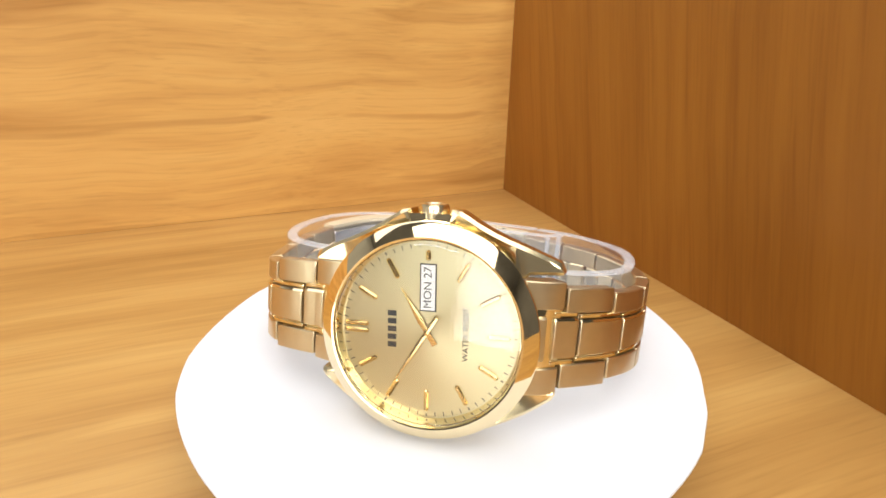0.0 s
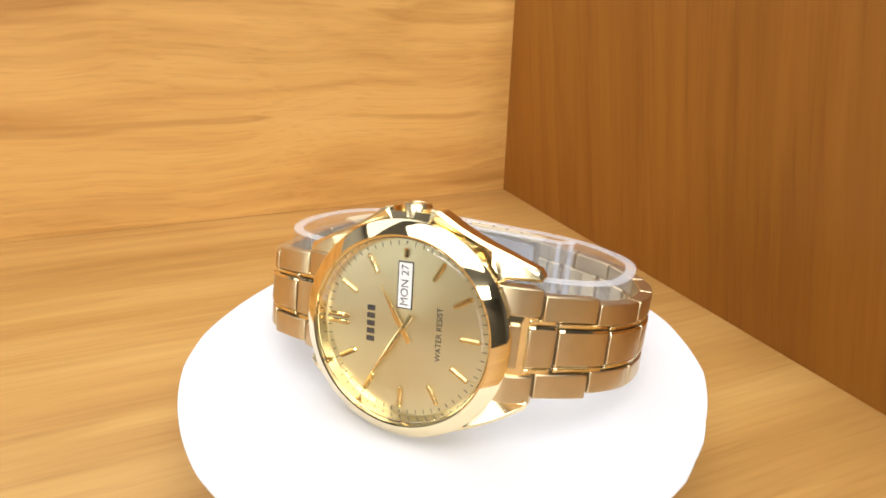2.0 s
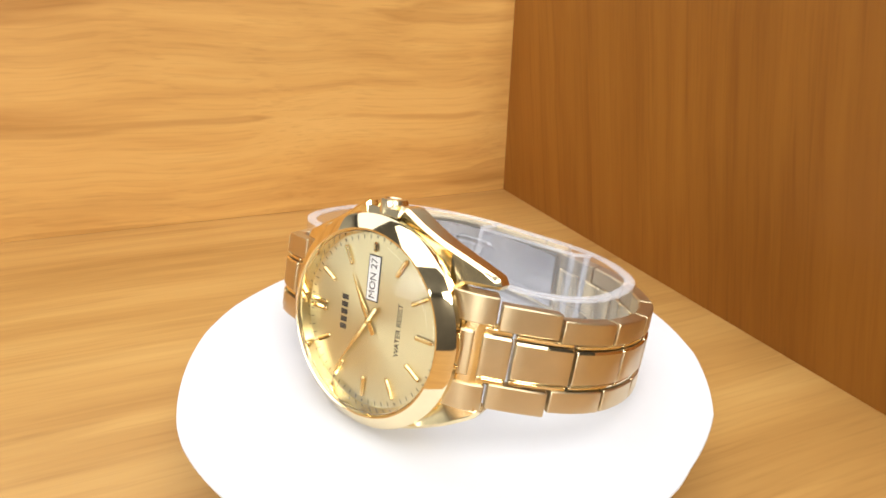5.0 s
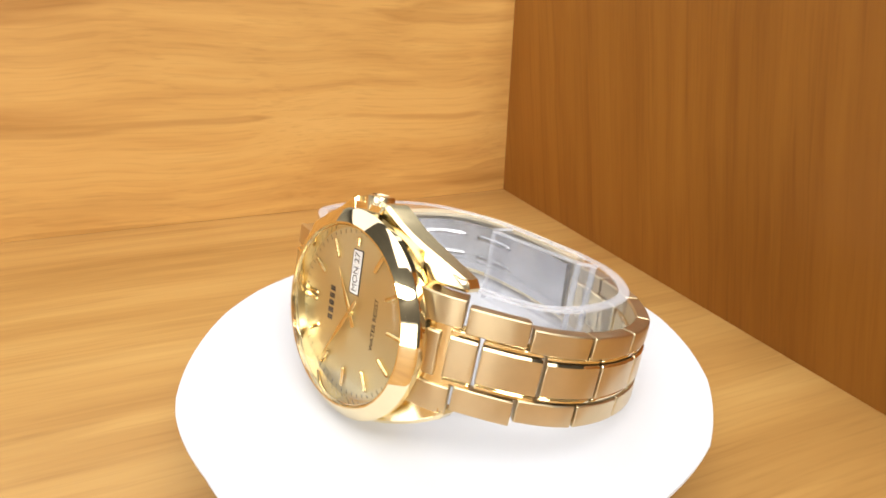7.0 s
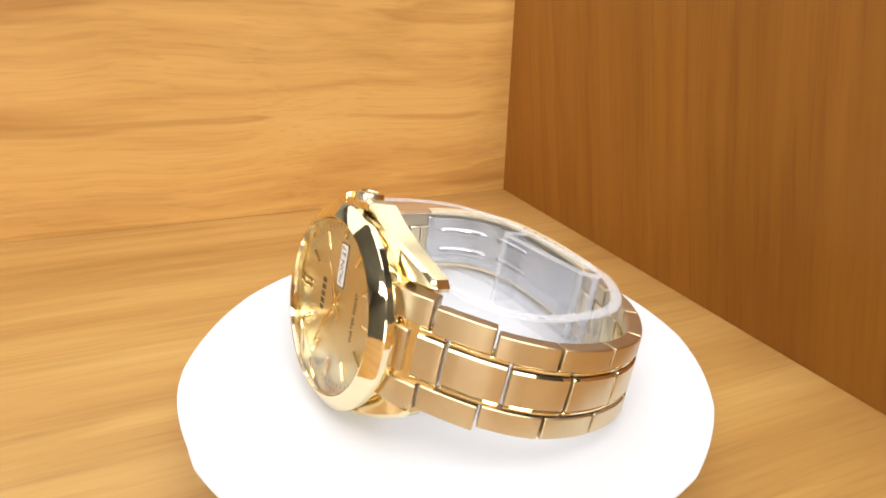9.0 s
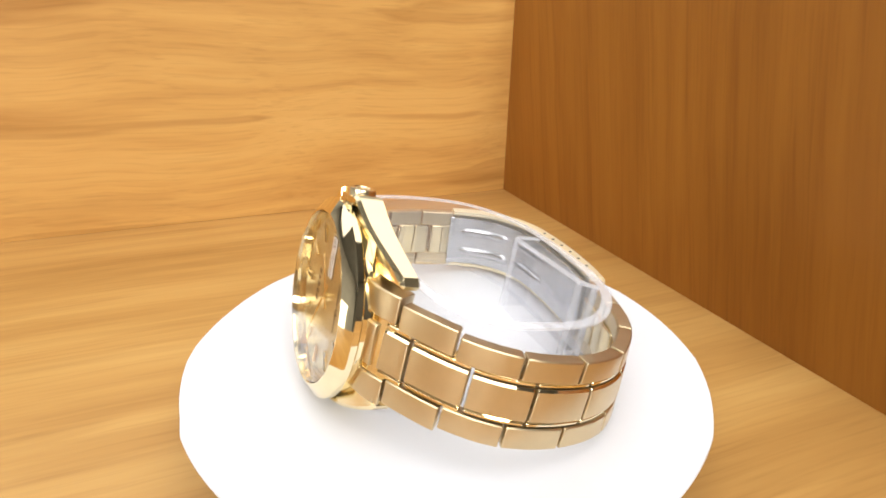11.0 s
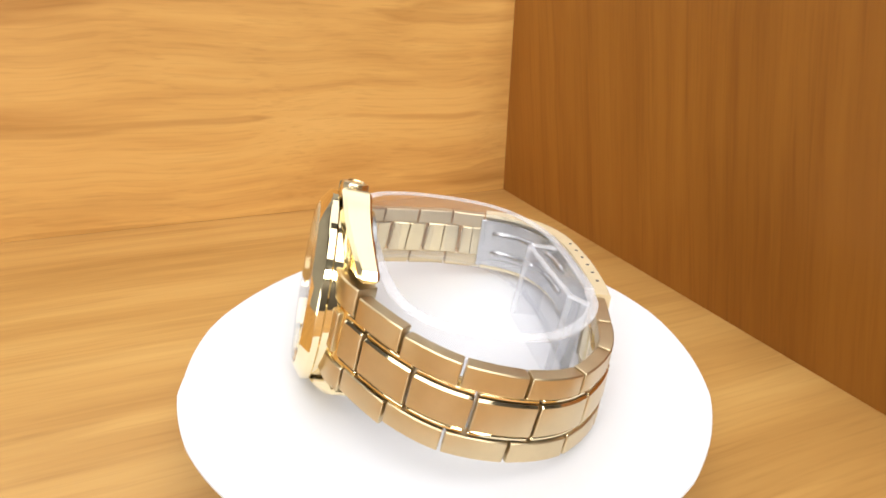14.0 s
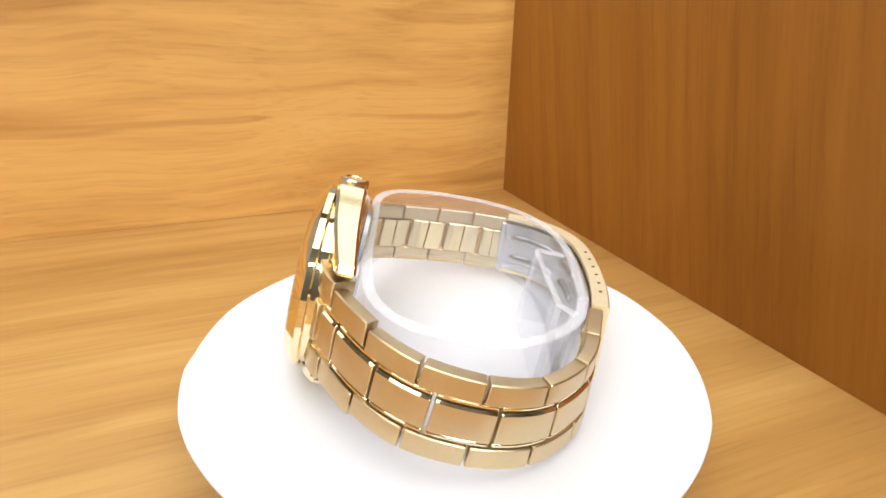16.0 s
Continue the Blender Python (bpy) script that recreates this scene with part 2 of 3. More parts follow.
def setting():
    m = Matrix.Translation(CORNER) @ pose(0, 0, 0, 0, 0, WALL_YAW)
    slab("shelf_floor", (0.9, 0.75, 0.018), (-0.25, -0.20, -0.009), FLOOR_OAK, "light oak veneer shelf board with flowing grain", "shelf", m)
    slab("wall_back", (0.9, 0.018, 0.118), (-0.26, 0.009, 0.0591), LIGHT_OAK, "light oak veneer back panel with horizontal grain", "panel", m)
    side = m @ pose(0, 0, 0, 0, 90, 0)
    slab("wall_side", (0.118, 0.30, 0.018), (-0.0591, -0.1321, 0.0092), DARK_OAK, "oak veneer side panel, stained and shade-darkened, with vertical grain", "panel", side)
    # an unseen plain room round the shelf, its tones set for the gold's reflections
    for nm, size, at, mat, lab in (
            ("floor", (5, 5, 0.05), (0, 0, -0.93), CARPET, "plain dark room floor"),
            ("ceiling", (5, 5, 0.05), (0, 0, 1.75), CEILING, "unseen grey ceiling, toned for reflections in the gold"),
            ("wall_north", (5, 0.05, 2.7), (0, 2.5, 0.4), PLASTER, "plain plaster room wall"),
            ("wall_east", (0.05, 5, 2.7), (2.5, 0, 0.4), REFLECT_DARK, "unseen room wall, darkened for reflections in the gold")):
        ob = part(nm, box(*size), mat, None)
        ob.location = at
        tagged(ob, lab, "wall" if "wall" in nm else nm, kind="structure")
    # unseen walls with an invented opening per glare lamp: its width and middle along the wall
    for k, (nm, mat, turn, wide, mid) in enumerate((("wall_south", REFLECT_DARK, 0, 0.8, -0.65), ("wall_west", PLASTER, -90, 0.95, 1.25))):
        m_wall = pose(0, 0, 0, 0, 0, turn) @ Matrix.Translation((0, -2.5, 0))
        a, b = mid - wide / 2, mid + wide / 2
        bm = box(a + 2.5, 0.05, 2.7, at=((a - 2.5) / 2, 0, 0.4))
        for size, at in (((2.5 - b, 0.05, 2.7), ((b + 2.5) / 2, 0, 0.4)), ((wide, 0.05, 0.35), (mid, 0, -0.775)), ((wide, 0.05, 1.15), (mid, 0, 1.175))):
            join(bm, box(*size, at=at))
        ob = part(nm, bm, mat, None)
        ob.matrix_world = m_wall
        tagged(ob, "unseen room wall with an opening for an added lamp", "wall", kind="structure")
        bm = box(wide, 0.06, 0.04, at=(0, 0, 0.58))
        for size, at in (((wide, 0.06, 0.04), (0, 0, -0.58)), ((0.04, 0.06, 1.12), (0.02 - wide / 2, 0, 0)), ((0.04, 0.06, 1.12), (wide / 2 - 0.02, 0, 0))):
            join(bm, box(*size, at=at))
        ob = part("window_%d" % (k + 1), bm, PAPER, None)
        ob.matrix_world = m_wall @ Matrix.Translation((mid, 0, 0))
        tagged(ob, "invented white window frame round an added lamp", "window", kind="structure")
    ob = part("shelf_carcass", box(0.88, 0.72, 0.84, 0.002, 1), DARK_OAK, None)
    ob.matrix_world = m @ pose(-0.25, -0.20, -0.018 - 0.423)
    tagged(ob, "plain oak cabinet carcass under the shelf board", "cabinet", kind="structure")


setting()


# ---- turntable ----
CARD = 0.7 * MM


def turntable():
    root = new("turntable")
    tagged(root, "round turntable, coloured like the bluish shade under a white card disc", "turntable")
    root.location = (0, 0, FLOOR_Z)
    h = -FLOOR_Z - CARD
    part("platter", lathe([(0, h), (49.6 * MM, h), (50.4 * MM, h - 0.5 * MM), (50.6 * MM, h - 1.5 * MM), (50.0 * MM, h - 6.0 * MM), (0, h - 6.2 * MM)], 128, "Z", close=False), UNDER_SHADE, root)
    part("base", lathe([(0, 0), (46 * MM, 0), (47 * MM, 1 * MM), (46 * MM, h - 6.6 * MM), (0, h - 6.6 * MM)], 96, "Z", close=False), UNDER_SHADE, root, "turntable base in the dark tone of the shade")
    part("spindle", lathe([(0, h - 6.5 * MM), (8 * MM, h - 6.5 * MM), (8 * MM, h - 6.2 * MM), (0, h - 6.2 * MM)], 32, "Z", close=False), UNDER_SHADE, root)
    return root


def card_disc():
    """A disc cut by hand with scissors: short straight cuts between uneven corners, slightly bowed at the rim."""
    rng = random.Random(14)
    corners, a = [], 0.0
    while a < 352:
        # wider lobes on two sides
        lobe = 1.2 * math.exp(-((a - 192) / 14) ** 2) + 1.5 * math.exp(-((a - 6) / 14) ** 2) + 0.5 * math.exp(-((a - 40) / 16) ** 2)
        corners.append((a, 55.5 + lobe + rng.uniform(-0.6, 0.4)))
        a += rng.choice((6, 9, 13, 17, 21))
    corners.append((360.0, corners[0][1]))
    rim = []
    for (a0, r0), (a1, r1) in zip(corners, corners[1:]):
        p, q = (Vector((r * math.cos(radians(b)), r * math.sin(radians(b)))) for b, r in ((a0, r0), (a1, r1)))
        n = max(2, round((a1 - a0) / 2))
        for k in range(n):
            t = k / n
            m = p.lerp(q, t)
            want = (r0 + (r1 - r0) * t)
            rim.append(m.lerp(m.normalized() * want, 0.82))
    bm = bmesh.new()
    rings = []
    for f, z in ((0.93, -CARD), (1.0, -CARD), (1.002, -CARD * 0.5), (1.0, 0.0), (0.93, 0.0), (0.5, 0.0)):
        rings.append([bm.verts.new((p.x * f * MM, p.y * f * MM, z)) for p in rim])
    n = len(rim)
    for a, b in zip(rings, rings[1:]):
        for i in range(n):
            bm.faces.new((a[i], a[(i + 1) % n], b[(i + 1) % n], b[i]))
    bm.faces.new(rings[0])
    bm.faces.new(rings[-1])
    ob = part("card_disc", bm, WHITE, None)
    return tagged(ob, "white paper card disc with an uneven scissor-cut edge", "card")


TABLE = turntable()
DISC = card_disc()

# ---- watch ----
WATCH_YAW = math.degrees(-0.2293)
DIAL_CENTRE = Vector((-0.00279, -0.02652, 0.0198))
CASE_TILT, BAND_TILT, SPIN = 14.3, 10.5, -3.2
# watch space: x to six o'clock, y behind the dial, z to the crown
WATCH0 = Matrix.Translation(DIAL_CENTRE) @ pose(0, 0, 0, 0, 0, WATCH_YAW)
CASE_M = pose(0, 0, 0, CASE_TILT * -1, 0, 0) @ pose(0, 0, 0, 0, -SPIN * -1, 0)
COLLAR_M = pose(0, 0, 0, -BAND_TILT, 0, 0)


def case_outline():
    top = [(22.0, 10.2), (22.4, 10.9), (21.7, 12.2), (17.2, 14.2), (12.5, 16.2), (8.8, 18.1), (6.6, 19.5), (4.9, 20.5), (3.5, 20.7), (3.0, 18.8)]
    low = [(21.2, -9.9), (21.5, -10.6), (20.9, -11.6), (17.0, -14.0), (13.0, -15.9), (9.4, -17.3), (5.6, -18.2), (2.8, -18.6)]
    top = [tuple(p) for p in spline(top[2:8], 0.9)[0]]
    top = [(22.0, 10.2), (22.4, 10.9)] + top + [(3.5, 20.7), (3.0, 18.8)]
    low = low[:2] + [tuple(p) for p in spline(low[2:], 0.9)[0]]
    right = top[::-1] + [(16.6, 10.2), (15.4, 9.2), (15.4, -9.0), (16.6, -9.9)] + low + [(0, -18.75)]
    left = [(-x, z) for x, z in right[-2::-1]]
    return right + left


def build_case(parent):
    pts = [Vector(p) for p in case_outline()]
    n = len(pts)
    nor = []
    for i in range(n):
        d = (pts[(i + 1) % n] - pts[i - 1]).normalized()
        nor.append(Vector((d.y, -d.x)))
    # outline runs clockwise seen from the front: flip if needed
    area = sum(pts[i - 1].x * pts[i].y - pts[i].x * pts[i - 1].y for i in range(n))
    s = 1 if area > 0 else -1
    bm = bmesh.new()

    def front(x):
        return 0.3 + 3.7 * (abs(x) / 22.0) ** 1.6

    def back(x):
        return 6.0 + 1.5 * (abs(x) / 22.0) ** 2

    rings = []
    for inset, y in ((0.6, lambda x: front(x)), (0.0, lambda x: front(x) + 0.6), (0.0, lambda x: back(x) - 0.5), (0.55, lambda x: back(x))):
        ring = []
        for p, q in zip(pts, nor):
            w = p - s * q * inset
            ring.append(bm.verts.new((w.x * MM, y(p.x) * MM, w.y * MM)))
        rings.append(ring)
    for a, b in zip(rings, rings[1:]):
        for i in range(n):
            j = (i + 1) % n
            bm.faces.new((a[i], a[j], b[j], b[i]))
    for r in (rings[0], rings[-1]):
        f = bm.faces.new(r)
        bmesh.ops.triangulate(bm, faces=[f])
    join(bm, lathe([(15.0 * MM, 1.7 * MM), (17.5 * MM, 1.7 * MM), (17.8 * MM, 2.1 * MM), (17.8 * MM, 6.3 * MM), (16.6 * MM, 7.1 * MM), (15.0 * MM, 7.1 * MM)], 128))
    ob = part("case", bm, GOLD, parent, "polished gold-tone case with lugs", CASE_M)
    # satin flanks and front of the lugs and shoulders
    ob.data.materials.append(SATIN)
    for f in ob.data.polygons:
        if f.normal.y < 0.4:
            f.material_index = 1
    return ob


def bar(w, length, h, bevel=0.0):
    return box(w * MM, h * MM, length * MM, bevel * MM, 1)


def on_dial(deg, r, y):
    """A place on the dial: degrees clockwise from twelve, radius; local z points outwards."""
    a = radians(deg)
    return Matrix.Translation((-r * math.cos(a) * MM, y * MM, r * math.sin(a) * MM)) @ pose(0, 0, 0, 0, deg - 90, 0)


def text(name, words, size, m, parent, mat, bold=0.0):
    cu = bpy.data.curves.new(name, "FONT")
    cu.body, cu.size, cu.align_x, cu.align_y, cu.extrude = words, size * MM, "CENTER", "CENTER", 0.00002
    cu.offset = size * bold * MM
    tmp = bpy.data.objects.new(name, cu)
    me = bpy.data.meshes.new_from_object(tmp)
    bpy.data.objects.remove(tmp)
    me.materials.clear()
    me.materials.append(mat)
    ob = new(name, me)
    ob.parent = parent
    ob.matrix_basis = m
    return ob


# lettering that reads towards the crown with its head to twelve o'clock, facing out of the dial
READ = Matrix(((0, -1, 0, 0), (0, 0, -1, 0), (1, 0, 0, 0), (0, 0, 0, 1)))


def build_dial(parent):
    dial = part("dial", lathe([(0, 0), (15.7 * MM, 0), (15.7 * MM, 0.4 * MM), (0, 0.4 * MM)], 128, close=False), DIAL, parent, "champagne sunray dial", CASE_M)
    for h in range(1, 12):
        r0, r1 = (12.2, 14.0) if h == 3 else (10.3, 14.1)
        part("hour_marker", bar(0.85, r1 - r0, 0.6, 0.28), HAND_GOLD, dial, "", on_dial(30 * h, (r0 + r1) / 2, -0.3))
    for dx in (-0.62, 0.62):
        part("hour_marker", bar(0.85, 4.4, 0.6, 0.28), HAND_GOLD, dial, "", on_dial(0, 12.6, -0.3) @ pose(dx * MM, 0, 0))
    bm = bmesh.new()
    for i in range(60):
        w, ln = (0.17, 0.75) if i % 5 else (0.26, 0.5)
        b = bar(w, ln, 0.03)
        bmesh.ops.transform(b, matrix=on_dial(6 * i, 14.75 if i % 5 else 14.9, -0.012), verts=b.verts)
        me = bpy.data.meshes.new("tmp")
        b.to_mesh(me)
        b.free()
        bm.from_mesh(me)
        bpy.data.meshes.remove(me)
    part("minute_track", bm, TRACK, dial, "printed black minute marks")
    # day and date window along the crown side
    fr = part("date_frame", box(2.9 * MM, 0.12 * MM, 8.2 * MM, 0.05 * MM, 1), INK, dial, "dark frame of the day-date window", pose(0, -0.05 * MM, 7.6 * MM))
    part("date_disc", box(2.45 * MM, 0.06 * MM, 7.75 * MM), PAPER, fr, "white day and date disc", pose(0, -0.07 * MM, 0))
    text("date_lettering", "MON 27", 1.95, Matrix.Translation((0, -0.11 * MM, 0)) @ READ, fr, INK)
    text("dial_lettering", "WATER RESIST", 1.42, Matrix.Translation((6.6 * MM, -0.02 * MM, 0)) @ READ, dial, INK, 0.008)
    lg = bmesh.new()
    for i in range(5):
        b = box(1.55 * MM, 0.03 * MM, 0.95 * MM, at=(-6.3 * MM, -0.012 * MM, (i - 2) * 1.38 * MM))
        me = bpy.data.meshes.new("tmp")
        b.to_mesh(me)
        b.free()
        lg.from_mesh(me)
        bpy.data.meshes.remove(me)
    part("printed_mark", lg, INK, dial, "black printed bars")
    return dial


def hand(length, tail, w, y, deg, parent, name):
    bm = bmesh.new()
    ridge = 0.14
    outline = [(0, length), (w / 2, length * 0.25), (w * 0.38, 0), (w * 0.45, -tail), (-w * 0.45, -tail), (-w * 0.38, 0), (-w / 2, length * 0.25)]
    lo = [bm.verts.new((x * MM, 0.06 * MM, z * MM)) for x, z in outline]
    hi = [bm.verts.new((x * MM, -0.02 * MM, z * MM)) for x, z in outline]
    mid = [bm.verts.new((0, -ridge * MM, z * MM)) for z in (length * 0.9, -tail * 0.9)]
    n = len(outline)
    for i in range(n):
        j = (i + 1) % n
        bm.faces.new((lo[i], lo[j], hi[j], hi[i]))
    bm.faces.new(lo)
    for i in (0, 1, 2):
        bm.faces.new((hi[i], hi[i + 1], mid[0]))
    bm.faces.new((hi[3], mid[1], mid[0]))
    bm.faces.new((hi[3], hi[4], mid[1]))
    bm.faces.new((hi[4], mid[0], mid[1]))
    for i in (4, 5, 6):
        bm.faces.new((hi[i], hi[(i + 1) % n], mid[0]))
    return part(name, bm, HAND_GOLD, parent, "", CASE_M @ on_dial(deg, 0, y))


# plan of the bracelet's outer face, from the six o'clock lugs round the clasp to twelve: x, y
PLAN = [(14.4, 1.1), (19.0, 2.3), (22.2, 4.5), (25.9, 7.1), (30.8, 11.3), (36.3, 18.8), (38.4, 28.8), (36.7, 39.9), (28.7, 49.7), (17.5, 54.8), (5.0, 59.0),
        (-9.0, 61.5), (-22.0, 61.8), (-32.5, 57.6), (-39.4, 48.6), (-41.4, 37.5), (-41.0, 27.0), (-39.0, 15.6), (-34.0, 8.6), (-27.4, 5.4), (-22.2, 3.9), (-19.0, 2.3), (-14.4, 1.1)]
PATH, TOTAL_LEN = spline(PLAN, 0.25)


def settle(x, y, z):
    """From the bracelet's own flat space to the watch's: it leans back from the case and levels out on the platter,
    shaped to fit the camera's view.
    """
    yc = zc = 0.0
    n = 24
    for i in range(n):
        q = radians(lean_at(y * (i + 0.5) / n))
        yc += math.cos(q) * y / n
        zc -= math.sin(q) * y / n
    q = radians(lean_at(y))
    # lift by the case and droop towards twelve, fitted to the camera's view
    drop = 0.6 * max(0.0, 1 - y / 14.0) + 0.05 - 0.075 * max(0.0, -x - 15.0) * min(1.0, max(0.0, (34.0 - y) / 18.0))
    return x, yc + (z + drop) * math.sin(q), zc + (z + drop) * math.cos(q)


def lean_at(y):
    return 14.0 - 10.5 * min(max((y - 28.0) / 22.0, 0.0), 1.0)


def settled(bm):
    for v in bm.verts:
        v.co = Vector(settle(*(v.co / MM))) * MM
    return bm


def at_path(s):
    u = min(max(s / TOTAL_LEN, 0), 1) * (len(PATH) - 1)
    i = min(int(u), len(PATH) - 2)
    p = PATH[i].lerp(PATH[i + 1], u - i)
    a, b = PATH[max(i - 3, 0)], PATH[min(i + 4, len(PATH) - 1)]
    d = (b - a).normalized()
    return p, d, Vector((d.y, -d.x))


def half_width(s):
    """Half width of the bracelet at arc length s."""
    e = min(s, TOTAL_LEN - s)
    return 7.95 + 2.0 * max(0.0, 1 - max(0.0, e - 6) / 20) ** 1.5


def link(s0, s1, z0, z1, thick, proud, round_=0.35, flat=0.15, tip=0.0):
    """A bent block along the bracelet from s0 to s1, between heights z0 and z1; its outer ends roll over into the joints."""
    bm = bmesh.new()
    rings = []
    length = max(s1 - s0, 1.0)
    roll = min(0.3, length * 0.1)
    steps = [(0.0, 1.0), (0.12, 0.55), (0.42, 0.18), (1.0, 0.0)]
    ends = [(k * roll / length, e) for k, e in steps]
    for t, e in ends + [(0.3, 0.0), (0.5, 0.0), (0.7, 0.0)] + [(1 - t, e) for t, e in ends[::-1]]:
        s = s0 + length * t
        p, d, nrm = at_path(s)
        # links are stiff: blend the curve with the chord
        p = p.lerp(at_path(s0)[0].lerp(at_path(s1)[0], t), flat)
        lift = tip * (t - 0.5)
        top, bot, ch = proud + lift - e * roll * 0.9, proud + lift - thick + e * 0.2, round_ * 0.8
        sh = e * 0.08
        sect = [(top - ch, z0 + sh), (top, z0 + ch + sh), (top, z1 - ch - sh), (top - ch, z1 - sh),
                (bot + 0.3, z1 - sh), (bot, z1 - 0.3 - sh), (bot, z0 + 0.3 + sh), (bot + 0.3, z0 + sh)]
        rings.append([bm.verts.new(((p.x + nrm.x * o) * MM, (p.y + nrm.y * o) * MM, z * MM)) for o, z in sect])
    n = len(rings[0])
    for a, b in zip(rings, rings[1:]):
        for i in range(n):
            j = (i + 1) % n
            bm.faces.new((a[i], a[j], b[j], b[i]))
    bm.faces.new(rings[0])
    bm.faces.new(rings[-1])
    return bm


def polish_bevels(ob):
    """Mirror-polish the bevelled long edges of a brushed link."""
    ob.data.materials.append(GOLD)
    for f in ob.data.polygons:
        if 0.5 < abs(f.normal.z) < 0.9 and f.area < 4e-6:
            f.material_index = 1


def build_band(parent):
    pitch, gap, thick = 10.45, 0.5, 2.7
    end_len = 8.8

    def rows(s):
        w = half_width(s)
        return w, w * 0.38, w * 0.515

    def outer_pair(a, b):
        w, c, g = rows((a + b) / 2)
        for z0, z1 in ((g, w), (-w, -g)):
            part("outer_link", settled(link(a + gap / 2, b - gap / 2, z0, z1, thick, 0.0, 0.25)), BRUSHED, parent, "")

    def centre(a, b):
        w, c, g = rows((a + b) / 2)
        ob = part("centre_link", settled(link(a + gap / 2, b - gap / 2, -c, c, thick, 0.1, 0.45)), BRUSHED, parent, "")
        polish_bevels(ob)
        for z0, z1 in ((c + 0.22, g - 0.2), (-g + 0.2, -c - 0.22)):
            part("edge_strip", settled(link(a + gap / 2 + 0.05, b - gap / 2 - 0.05, z0, z1, 1.0, -0.35, 0.2)), GOLD, ob, "polished gold edge strip")
        # dark backing that paints the shade in the grooves between rows
        part("link_core", settled(link(a + gap / 2 + 0.3, b - gap / 2 - 0.3, -g - 0.4, g + 0.4, 0.9, -1.25, 0.2)), GROOVE_SHADE_GOLD, ob, "core between the link rows, coloured dark for groove shade")
        if b - a > 6:
            mid = (a + b) / 2
            for p0, p1, tip in ((a + 0.5, mid - 0.1, -0.5), (mid + 0.1, b - 0.5, 0.5)):
                part("inner_plate", settled(link(p0, p1, -g - 0.1, g + 0.1, 0.9, -2.35, 0.2, 0.15, tip)), INNER_GOLD, ob)

    n_right, n_left = 7, 5
    clasp0 = end_len + n_right * pitch
    clasp1 = TOTAL_LEN - end_len - n_left * pitch
    # end links between the lugs
    for a, b in ((0.0, end_len), (TOTAL_LEN - end_len, TOTAL_LEN)):
        w = half_width(a)
        c, g = w * 0.38, w * 0.515
        for z0, z1 in ((g, w - 0.1), (-w + 0.1, -g)):
            part("end_link", settled(link(a + 0.1, b - gap / 2, z0, z1, 4.4, 0.0, 0.25)), BRUSHED, parent, "")
        part("end_link", settled(link(a + (0.1 if a < 1 else 3.4), b - (3.4 if a < 1 else 0.1), -c, c, thick, 0.1)), BRUSHED, parent, "")
        part("end_link_core", settled(link(a + 0.2, b - gap / 2 - 0.1, -g - 0.2, g + 0.2, thick - 0.9, -0.5)), GOLD, parent, "")
    for i in range(n_right):
        outer_pair(end_len + i * pitch, end_len + (i + 1) * pitch)
    for i in range(n_left):
        outer_pair(clasp1 + i * pitch, clasp1 + (i + 1) * pitch)
    shift = 0.30 * pitch
    centre(end_len - 2.2, end_len + shift)
    for i in range(n_right):
        a = end_len + shift + i * pitch
        centre(a, min(a + pitch, clasp0))
    e = TOTAL_LEN - end_len
    centre(e - shift, e + 2.2)
    for i in range(n_left):
        b = e - shift - i * pitch
        centre(max(b - pitch, clasp1), b)
    # folding clasp
    w = half_width(TOTAL_LEN / 2)
    cl = part("clasp", settled(clasp_shell(clasp0 + 0.3, clasp1 - 0.3, w + 0.4)), CLASP_GOLD, parent, "brushed gold folding clasp with drilled edge")
    for row in (w + 0.4, -w - 0.4):
        for i in range(6):
            s = clasp0 + 6.8 + i * 4.2
            p, d, nrm = at_path(s)
            # flat black disc paints the darkness inside a drilled hole
            b = lathe([(0, 0.05 * MM), (0.35 * MM, 0.05 * MM), (0.35 * MM, -0.1 * MM), (0, -0.1 * MM)], 10, "Z", close=False)
            bmesh.ops.translate(b, verts=b.verts, vec=((p.x - nrm.x * 0.4) * MM, (p.y - nrm.y * 0.4) * MM, row * MM))
            part("hole_shade_disc", settled(b), INK, cl)
    part("clasp_leaf", settled(link_long(clasp0 + 1, clasp1 + 0.5, -w + 1.2, w - 1.2, 0.9, -2.4)), STEEL, parent, "bare steel inner clasp leaf")
    for s0, s1 in ((clasp1 - 20, clasp1 - 3), (clasp1 - 37, clasp1 - 24)):
        for z in (-3.0, 2.8):
            part("clasp_rib", settled(pressed_rib(s0, s1, z, 1.25, -3.28)), STEEL, parent, "pressed steel rib")
    part("leaf_hinge", settled(link(clasp1 - 0.6, clasp1 + 1.2, -w + 1.0, w - 1.0, 1.6, -2.1, 0.2)), STEEL, parent, "steel hinge of the clasp leaf")


